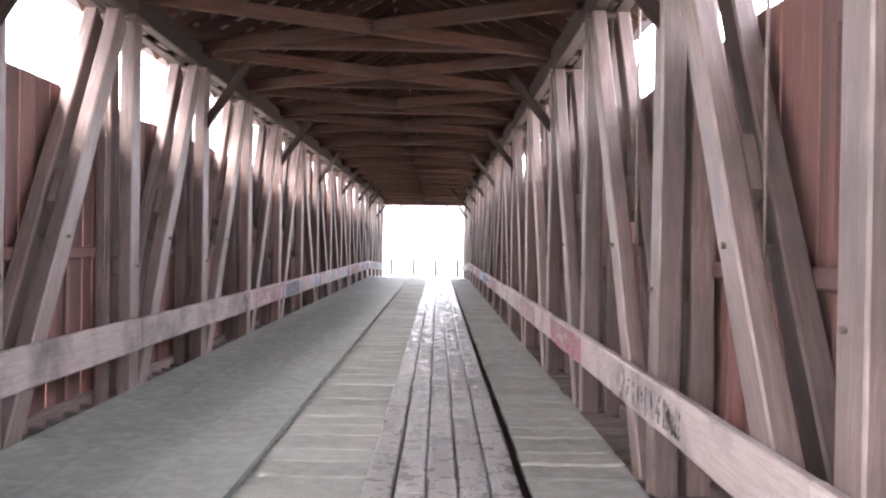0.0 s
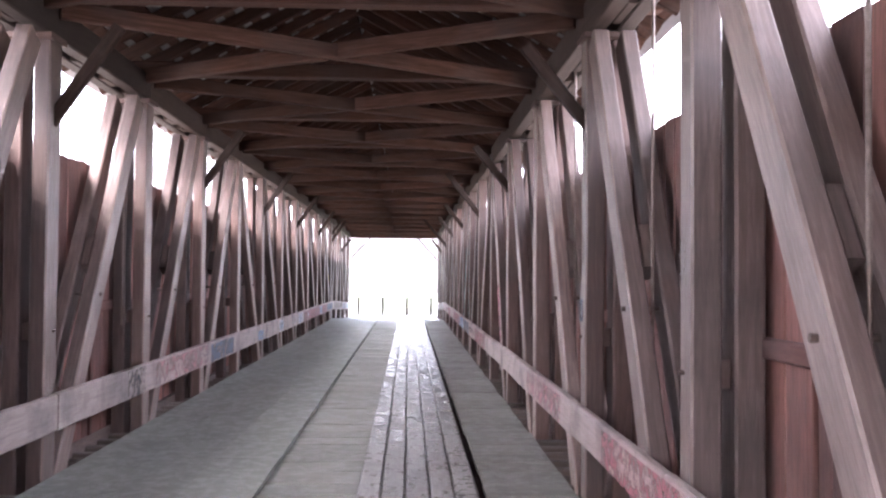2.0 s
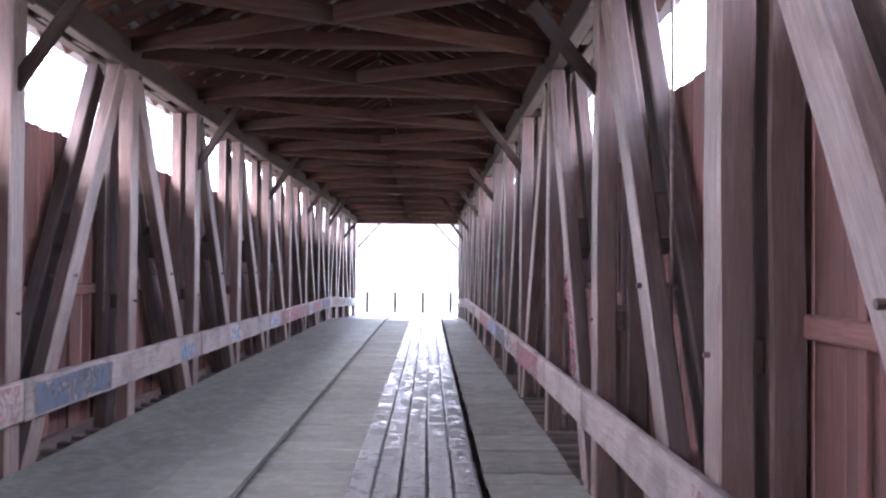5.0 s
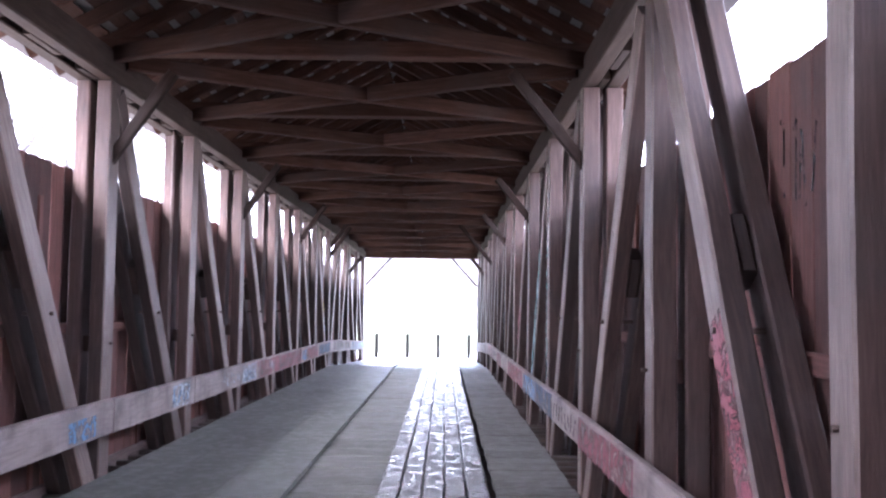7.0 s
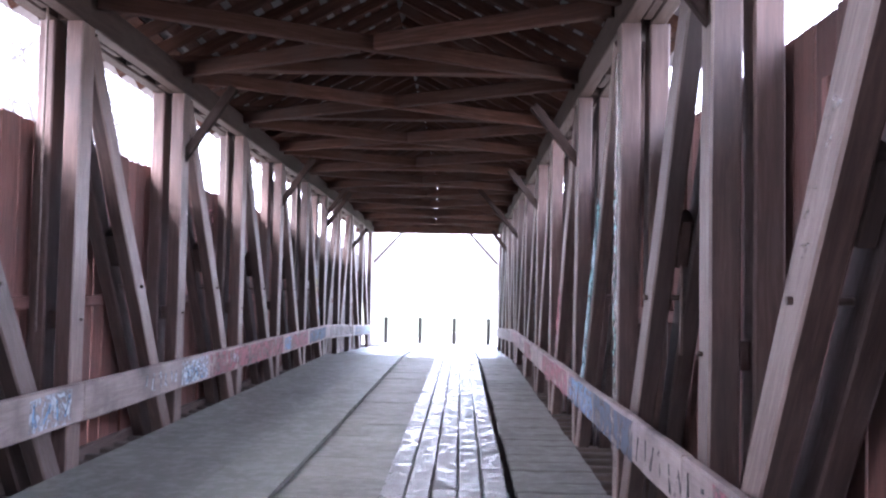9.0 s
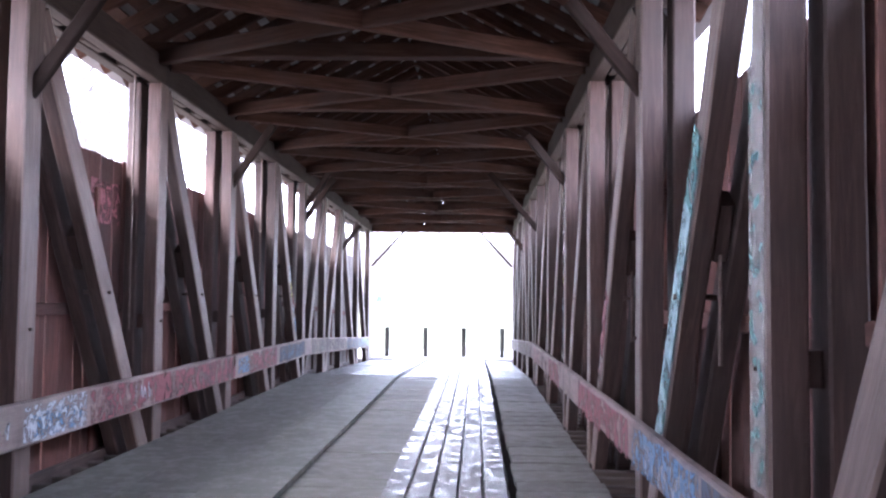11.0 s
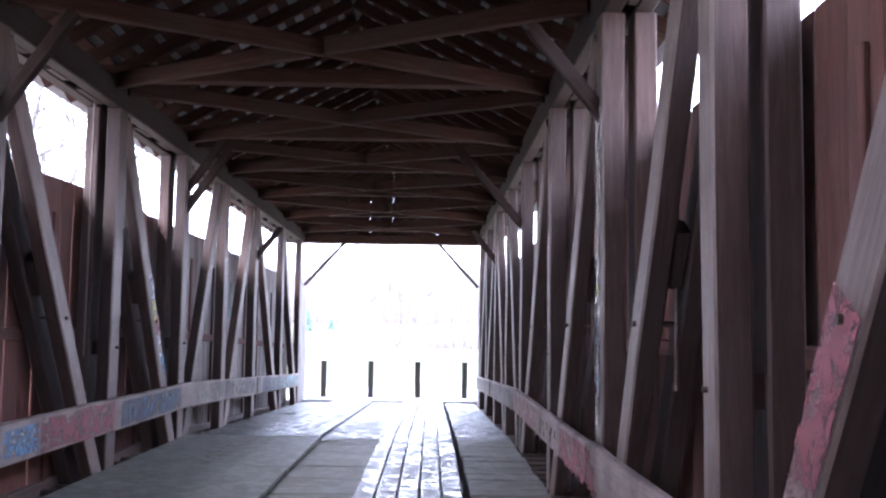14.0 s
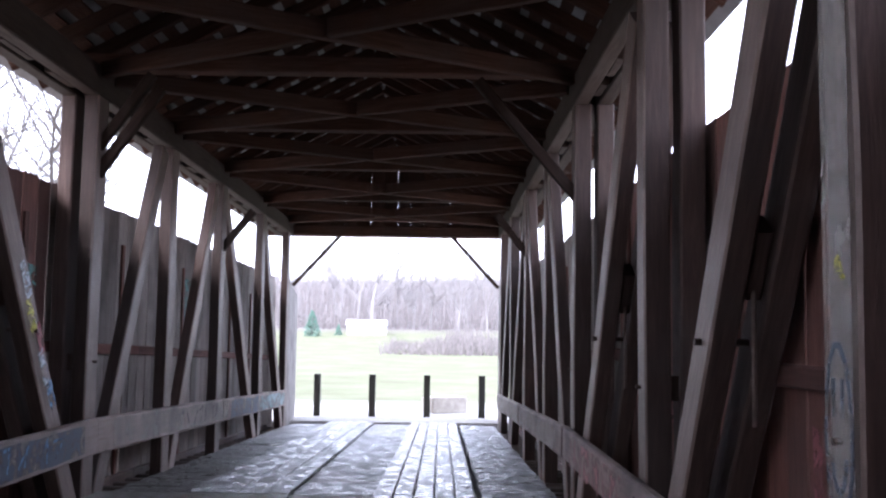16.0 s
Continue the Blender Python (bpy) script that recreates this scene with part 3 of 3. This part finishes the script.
bmesh.ops.bevel(bm, geom=bm.edges[:], offset=0.03, segments=2, affect="EDGES")
part("block", bm, CONCRETE, blk)


def tree(x, y, z, h, seed, spread=0.5, twigs=4, bark=None):
    """A bare spring tree: tapered trunk, limbs, branches and twigs."""
    r = random.Random(seed)
    t = thing("bare_tree", (x, y, z), "bare leafless deciduous tree with spreading grey branches", "tree", "bare trees")
    out = {"trunk": ([], []), "crown": ([], [])}

    def limb(buf, a, b, ra, rb, sides):
        vs, fs = buf
        d = (b - a).normalized()
        u = d.orthogonal().normalized()
        v = d.cross(u)
        base = len(vs)
        for p, rr in ((a, ra), (b, rb)):
            for k in range(sides):
                an = 2 * math.pi * k / sides
                vs.append(p + (u * math.cos(an) + v * math.sin(an)) * rr)
        for k in range(sides):
            fs.append((base + k, base + (k + 1) % sides, base + sides + (k + 1) % sides, base + sides + k))

    def grow(p, d, length, rad, depth):
        segs = 3
        for k in range(segs):
            q = p + d * (length / segs)
            limb(out["trunk" if depth == 0 else "crown"], p, q, rad * (1 - 0.2 * k), rad * (1 - 0.2 * (k + 1)), 7 if depth == 0 else 4 if depth < 3 else 3)
            d = (d + Vector((r.uniform(-1, 1), r.uniform(-1, 1), r.uniform(-0.4, 0.8))) * 0.16).normalized()
            p = q
            if depth < twigs and (k > 0 or depth > 0):
                for _ in range(2 if depth < 3 else 1):
                    e = (d + Vector((r.uniform(-1, 1), r.uniform(-1, 1), r.uniform(-0.2, 0.7))) * (0.8 + spread)).normalized()
                    grow(p, e, length * r.uniform(0.5, 0.72), rad * r.uniform(0.42, 0.56), depth + 1)
    grow(Vector((x, y, z - 0.1)), Vector((0, 0, 1)), h * 0.5, h * 0.018, 0)
    for key, (vs, fs) in out.items():
        me = bpy.data.meshes.new(key)
        me.from_pydata(vs, [], fs)
        me.materials.append(bark or BARK)
        under(new(key, me), t)
    return t


near_trees = [(-9.5, 44.5, -1.5, 11, 1), (-8.0, 49.5, -0.7, 9, 2), (-12.5, 54, -0.4, 12, 3), (-10.5, 38, -3.2, 13, 4), (-15, 47, -0.9, 12, 5), (-11.0, 51.0, -0.5, 10, 7), (-13.5, 58, -0.4, 12, 9)]
for x, y, z, h, sd in near_trees:
    tree(x, y, z, h, sd, bark=BARK_NEAR)
row = tree(-48, 205, 1.8, 17, 20, 0.4, 4)
row2 = tree(-30, 215, 2.5, 15, 21, 0.4, 4)
for k in range(220):
    r = random.Random(k + 300)
    x = -75 + k * 0.68 + r.uniform(-2, 2)
    y = 182 + r.uniform(0, 1) ** 1.3 * 120
    hill = min(1.0, max(0.0, (y - 150) / 300))
    z = 0.6 + 26 * hill * hill * (3 - 2 * hill) + 0.03 * x * hill - 0.4
    c = copy_thing(row if k % 2 else row2, Matrix.Translation((x, y, z)) @ Matrix.Rotation(r.uniform(0, 6.28), 4, "Z"))
    sc = r.choice((0.22, 0.35, 0.5, 0.65, 0.85))* r.uniform(0.8, 1.2)
    c.scale = (sc, sc, sc)


def conifer(x, y, z, h, seed):
    r = random.Random(seed)
    t = thing("conifer", (x, y, z), "dark green conifer at the edge of the field", "tree", "conifers")
    rod("trunk", t, (x, y, z - 0.2), (x, y, z + h * 0.9), h * 0.018, BARK)
    vs, fs = [], []
    for k in range(900):
        f = r.random() ** 1.3
        zz = z + h * (0.06 + 0.94 * f)
        rad = h * 0.38 * (1 - f) ** 0.8 * (0.8 + 0.2 * math.sin(k * 1.7)) * math.sqrt(r.uniform(0.25, 1))
        an = r.uniform(0, 6.283)
        p = Vector((x + rad * math.cos(an), y + rad * math.sin(an), zz))
        out = Vector((math.cos(an), math.sin(an), -0.35)) * h * 0.06
        sd = Vector((-math.sin(an), math.cos(an), 0)) * h * 0.022
        b = len(vs)
        vs.extend([p - sd, p + sd, p + out, p + Vector((0, 0, h * 0.025))])
        fs.extend([(b, b + 2, b + 1), (b, b + 3, b + 2), (b + 1, b + 2, b + 3)])
    me = bpy.data.meshes.new("crown")
    me.from_pydata(vs, [], fs)
    me.materials.append(CONIFER)
    under(new("crown", me), t)


conifer(-18.0, 165, 0.5, 3.9, 1)
conifer(-14.6, 168, 0.55, 2.0, 2)

# scrub along the field's edge
vs, fs = [], []
r = random.Random(77)
for k in range(9000):
    x = r.uniform(-5.5, 60)
    y = 118 + r.uniform(0, 25)
    h = r.uniform(0.5, 2.0) * (1 + 0.5 * math.sin(x * 0.5))
    b = len(vs)
    lean = Vector((r.uniform(-0.8, 0.8), r.uniform(-0.5, 0.5), h))
    p = Vector((x, y, -0.62 + 1.2 * max(0.0, y - 120) / 45))
    for d in (Vector((0.06, 0, 0)), Vector((-0.04, 0.05, 0)), Vector((-0.04, -0.05, 0))):
        vs.append(p + d)
    vs.append(p + lean)
    fs.extend([(b, b + 1, b + 3), (b + 1, b + 2, b + 3), (b + 2, b, b + 3)])
me = bpy.data.meshes.new("scrub")
me.from_pydata(vs, [], fs)
me.materials.append(SCRUB)
tagged(new("scrub", me), "bare brown scrub along the edge of the field", "scrub", kind="stuff")

# undergrowth and saplings on the wooded hillside
vs, fs = [], []
r = random.Random(78)
for k in range(16000):
    x = r.uniform(-95, 85)
    y = 186 + 170 * r.random() ** 1.4
    hill = min(1.0, (y - 150) / 300)
    p = Vector((x, y, 0.5 + 26 * hill * hill * (3 - 2 * hill) + 0.03 * x * hill))
    h = r.uniform(0.8, 3.2) if k % 5 else r.uniform(4, 8)
    w = 0.07 if k % 5 else 0.12
    b = len(vs)
    for d in (Vector((w, 0, 0)), Vector((-w / 2, w, 0)), Vector((-w / 2, -w, 0))):
        vs.append(p + d)
    vs.append(p + Vector((r.uniform(-0.5, 0.5), r.uniform(-0.4, 0.4), h)))
    fs.extend([(b, b + 1, b + 3), (b + 1, b + 2, b + 3), (b + 2, b, b + 3)])
me = bpy.data.meshes.new("undergrowth")
me.from_pydata(vs, [], fs)
me.materials.append(SCRUB)
tagged(new("undergrowth", me), "bare grey saplings and brush on the hillside", "undergrowth", kind="stuff")

# white farmhouse across the field
hx, hy, hz = -10.8, 172.0, 0.5
house = thing("house", (hx, hy, hz), "low white house with a grey roof across the field", "house")
bm = bmesh.new()
bmesh.ops.create_cube(bm, size=1, matrix=Matrix.Translation((hx, hy, hz + 0.9)) @ Matrix.Diagonal((5.6, 4, 2.2, 1)))
part("wall", bm, HOUSE_WHITE, house)
bm = bmesh.new()
vv = [bm.verts.new((hx + sx * 3.0, hy + yy, hz + zz)) for sx in (-1, 1) for yy, zz in ((-2.3, 1.95), (2.3, 1.95), (0, 2.8))]
for f in ((0, 1, 2), (5, 4, 3), (0, 3, 4, 1), (1, 4, 5, 2), (2, 5, 3, 0)):
    bm.faces.new([vv[q] for q in f])
bmesh.ops.recalc_face_normals(bm, faces=bm.faces)
part("roof", bm, HOUSE_ROOF, house, "grey roofing")

# ---- graffiti, worn paint on the timbers ----
rails = {}
for ob in list(scene.objects):
    if ob.name.startswith("guard_rail"):
        rails[-1 if ob.location.x < CX else 1] = ob


def patch(parent, s, x, y0, y1, z0, z1, colour, name="paint_patch"):
    """A thin coat of paint on a face that looks across the road."""
    bm = bmesh.new()
    n = max(2, int((y1 - y0) / 0.3))
    r = random.Random(int(y0 * 100))
    cols = []
    for k in range(n + 1):
        y = y0 + (y1 - y0) * k / n
        cols.append([bm.verts.new((x, y + r.uniform(-0.02, 0.02), z + sag(y) + r.uniform(-0.012, 0.012))) for z in (z0, z1)])
    for a, b in zip(cols, cols[1:]):
        bm.faces.new((a[0], b[0], b[1], a[1]))
    return part(name, bm, PAINT[colour], parent, colour + " worn paint")


def scrawl(parent, s, x, y0, y1, z0, z1, colour, seed, count=6):
    """Scrawled strokes that cannot be read."""
    r = random.Random(seed)
    step = (y1 - y0) / count
    for k in range(count):
        y = y0 + step * (k + 0.5)
        pts = [(x, y + r.uniform(-0.4, 0.4) * step, r.uniform(z0, z1)) for _ in range(3)]
        pts[0] = (x, pts[0][1], z0 + (z1 - z0) * r.uniform(0.0, 0.2))
        pts[1] = (x, pts[1][1], z0 + (z1 - z0) * r.uniform(0.8, 1.0))
        for a, b in zip(pts, pts[1:]):
            a, b = [(p[0], p[1], p[2] + sag(p[1])) for p in (a, b)]
            beam("paint_stroke", parent, a, b, 0.022, 0.003, PAINT[colour], (0, 1, 0) if abs(b[2] - a[2]) > abs(b[1] - a[1]) else (0, 0, 1), segs=2, wob=0.0005, label="")


LX, RX = -2.779, 1.233
for y0, y1, colour, lo, hi in ((8.1, 10.3, "red", 0.42, 0.65), (19.9, 22.2, "red", 0.41, 0.65), (24.1, 25.9, "navy", 0.4, 0.66), (25.95, 27.75, "blue", 0.41, 0.65), (26.1, 27.3, "white", 0.44, 0.6), (27.9, 30.9, "red", 0.4, 0.66), (33.0, 34.6, "red", 0.4, 0.65), (36.2, 38.5, "pink", 0.4, 0.65), (39.5, 48.5, "pale", 0.41, 0.65), (12.0, 14.3, "pink", 0.42, 0.65)):
    patch(rails[1], 1, RX, y0, y1, lo, hi, colour)
for y0, y1, colour, lo, hi in ((13.55, 14.2, "black", 0.4, 0.68), (14.6, 17.2, "pink", 0.42, 0.67), (17.5, 19.2, "navy", 0.42, 0.66), (21.7, 22.3, "blue", 0.42, 0.6), (24.5, 25.2, "white", 0.42, 0.66), (28.05, 29.1, "white", 0.41, 0.67), (28.2, 29.0, "blue", 0.44, 0.6), (29.15, 33.7, "red", 0.41, 0.67), (33.85, 34.45, "blue", 0.44, 0.64), (34.5, 36.2, "red", 0.41, 0.67), (36.4, 38.6, "navy", 0.42, 0.66), (39.3, 44.0, "pale", 0.42, 0.67), (44.2, 46.2, "navy", 0.42, 0.66), (46.3, 48.8, "wash", 0.42, 0.66)):
    patch(rails[-1], -1, LX - (0.0015 if colour == "pale" else 0.003 if colour == "blue" else 0), y0, y1, lo, hi, colour)
scrawl(rails[1], 1, RX - 0.003, 5.35, 6.15, 0.44, 0.62, "black", 1, 6)
patch(rails[1], 1, RX - 0.002, 6.2, 6.5, 0.4, 0.66, "black")
ON_RIGHT = Matrix(((0, 0, -1), (-1, 0, 0), (0, 1, 0))).to_4x4()
words = bpy.data.curves.new("writing", "FONT")
words.body, words.size, words.extrude, words.offset, words.shear, words.align_y = "4 life!!", 0.22, 0.001, 0.003, 0.1, "CENTER"
words.materials.append(PAINT["black"])
ob = under(new("painted_writing", words), rails[1], "black painted words on the rail")
ob.matrix_basis = Matrix.Translation((RX - 0.004, 5.32, 0.53)) @ ON_RIGHT
scrawl(rails[1], 1, RX - 0.003, 22.3, 24.0, 0.44, 0.62, "black", 2, 8)
scrawl(rails[1], 1, RX - 0.003, 34.8, 36.0, 0.44, 0.62, "black", 9, 5)
scrawl(rails[-1], -1, LX + 0.003, 24.5, 25.2, 0.45, 0.63, "blue", 3, 4)
scrawl(rails[-1], -1, LX + 0.003, 26.85, 27.9, 0.45, 0.63, "white", 4, 6)
scrawl(rails[-1], -1, LX + 0.003, 30.05, 30.6, 0.45, 0.63, "white", 5, 4)
scrawl(rails[-1], -1, LX + 0.003, 41.5, 43.4, 0.44, 0.64, "black", 21, 7)
scrawl(rails[-1], -1, LX + 0.003, 36.6, 38.2, 0.44, 0.64, "blue", 22, 5)
scrawl(rails[-1], -1, LX + 0.003, 33.9, 34.4, 0.47, 0.63, "white", 6, 3)

# painted truss members
fr = CX + HALF
tr = trusses[1]


def stripe(a, b, w, colour, s=1):
    beam("paint_stripe", trusses[s], a, b, w, 0.003, PAINT[colour], (0, 1, 0), segs=4, wob=0.001, label=colour + " worn paint")


def on_diag(i, z, s=1, out=0.003, along=0.0):
    """A place on the road face of a diagonal at height z."""
    lo, hi = diag_ends[s, i]
    q = lo.lerp(hi, (z + 0.18) / 3.62)
    return (CX + s * (HALF - out), q.y + along, z)


for z0, z1, colour, along in ((1.7, 1.95, "white", 0.02), (1.42, 1.68, "yellow", -0.03), (1.28, 1.5, "red", 0.04), (1.05, 1.3, "white", 0.0), (0.85, 1.05, "blue", 0.03)):
    stripe(on_diag(14, z0, -1, 0.004, along), on_diag(14, z1, -1, 0.004, along), 0.1, colour, -1)
r = random.Random(12)
for k in range(5):
    z = 1.62 + 0.11 * k
    pts = [on_diag(8, z + r.uniform(-0.02, 0.05), 1, 0.008, r.uniform(-0.08, 0.08)) for _ in range(3)]
    for a, b in zip(pts, pts[1:]):
        beam("paint_stroke", trusses[1], a, b, 0.016, 0.003, PAINT["chalk"], (0, 1, 0) if abs(b[2] - a[2]) > abs(b[1] - a[1]) else (0, 0, 1), segs=1, wob=0.0004)


d25 = RIGHT.index(25.55)
stripe(on_diag(d25, 0.72), on_diag(d25, 2.25), 0.19, "teal")
stripe(tuple(Vector(on_diag(d25, 0.6)) - Vector((0.003, 0, 0))), tuple(Vector(on_diag(d25, 1.9)) - Vector((0.003, 0, 0))), 0.18, "wash")
d28 = RIGHT.index(28.28)
stripe(on_diag(d28, 0.75), on_diag(d28, 1.5), 0.19, "red")
pz = RIGHT.index(17.38)
stripe(on_diag(pz, 0.7), on_diag(pz, 1.5), 0.19, "red")
yp = 25.55 + POST_Y[1]
stripe((fr - 0.017, yp, 0.72), (fr - 0.017, yp, 3.3), 0.19, "pale")
r = random.Random(5)
for k in range(6):
    zc = 0.85 + k * 0.26
    pts = [(fr - 0.021, yp + 0.07 * math.cos(a * 0.9 + k), zc + 0.1 * math.sin(a * 0.9 + k)) for a in range(6)]
    for a, b in zip(pts, pts[1:]):
        beam("paint_stroke", tr, a, b, 0.035, 0.003, PAINT["teal"], (0, 1, 0) if abs(b[2] - a[2]) > abs(b[1] - a[1]) else (0, 0, 1), segs=1, wob=0.0005)


def ring(cy, cz, ry, rz, colour, a0=0.0, a1=6.283, w=0.014, x=None):
    n = 14
    x = fr - 0.017 if x is None else x
    pts = [(x, cy + ry * math.cos(a0 + (a1 - a0) * k / n), cz + rz * math.sin(a0 + (a1 - a0) * k / n)) for k in range(n + 1)]
    for a, b in zip(pts, pts[1:]):
        beam("paint_stroke", tr, a, b, w, 0.003, PAINT[colour], (0, 1, 0) if abs(b[2] - a[2]) > abs(b[1] - a[1]) else (0, 0, 1), segs=1, wob=0.0004)


yq = 11.67 + POST_Y[1]
stripe((fr - 0.012, yq, 1.3), (fr - 0.012, yq, 1.47), 0.11, "navy")
# chalk loop, and a round face of plain strokes on a pale post
ring(8.93 + POST_Y[1], 1.74, 0.05, 0.1, "chalk", w=0.016)
ys = 33.53 + POST_Y[1]
stripe((fr - 0.0135, ys, 0.6), (fr - 0.0135, ys, 2.9), 0.19, "pale")
ring(ys, 1.2, 0.09, 0.26, "navy", w=0.018)
ring(ys, 1.17, 0.05, 0.13, "navy", 3.4, 6.0, w=0.018)
for dy in (-0.03, 0.03):
    beam("paint_stroke", tr, (fr - 0.017, ys + dy, 1.25), (fr - 0.017, ys + dy, 1.36), 0.02, 0.003, PAINT["navy"], (0, 1, 0), segs=1, wob=0.0004)
beam("paint_stroke", tr, (fr - 0.017, ys - 0.06, 1.6), (fr - 0.017, ys + 0.0, 1.7), 0.05, 0.003, PAINT["yellow"], (0, 1, 0), segs=1, wob=0.0004)
wall_r = bpy.data.objects["wall_right"]
wall_l = bpy.data.objects["wall_left"]
sx = fr + 0.398
for y0, y1, z0, z1, colour in ((34.3, 34.55, 0.75, 1.1, "red"), (36.7, 37.1, 0.9, 1.15, "red"), (27.0, 27.3, 1.8, 2.3, "pink")):
    patch(wall_r, 1, sx, y0, y1, z0, z1, colour)
scrawl(wall_r, 1, sx, 18.2, 18.8, 2.0, 2.45, "black", 11, 5)
five = bpy.data.curves.new("number", "FONT")
five.body, five.size, five.extrude, five.align_x, five.align_y = "5", 0.26, 0.001, "CENTER", "CENTER"
five.materials.append(PAINT["black"])
num = new("painted_number", five)
under(num, wall_r, "black painted number 5")
num.matrix_basis = Matrix.Translation((sx, 29.04, 1.02)) @ ON_RIGHT
sl = CX - HALF - 0.398
for y0, y1, z0, z1, colour in ((43.2, 43.6, 1.7, 2.3, "teal"), (38.1, 38.6, 1.2, 2.0, "teal"), (36.9, 37.6, 0.8, 1.25, "teal"), (30.2, 30.9, 2.1, 2.5, "red")):
    patch(wall_l, -1, sl, y0, y1, z0, z1, colour)
# orange streak on the dusty boards
bm = bmesh.new()
vv = [bm.verts.new(p) for p in ((-2.15, 36.6, 0.0515), (-1.95, 36.5, 0.0515), (-1.85, 39.0, 0.0515), (-2.05, 39.0, 0.0515))]
bm.faces.new(vv)
part("paint_patch", bm, PAINT["orange"], floor, "faded orange paint streak")
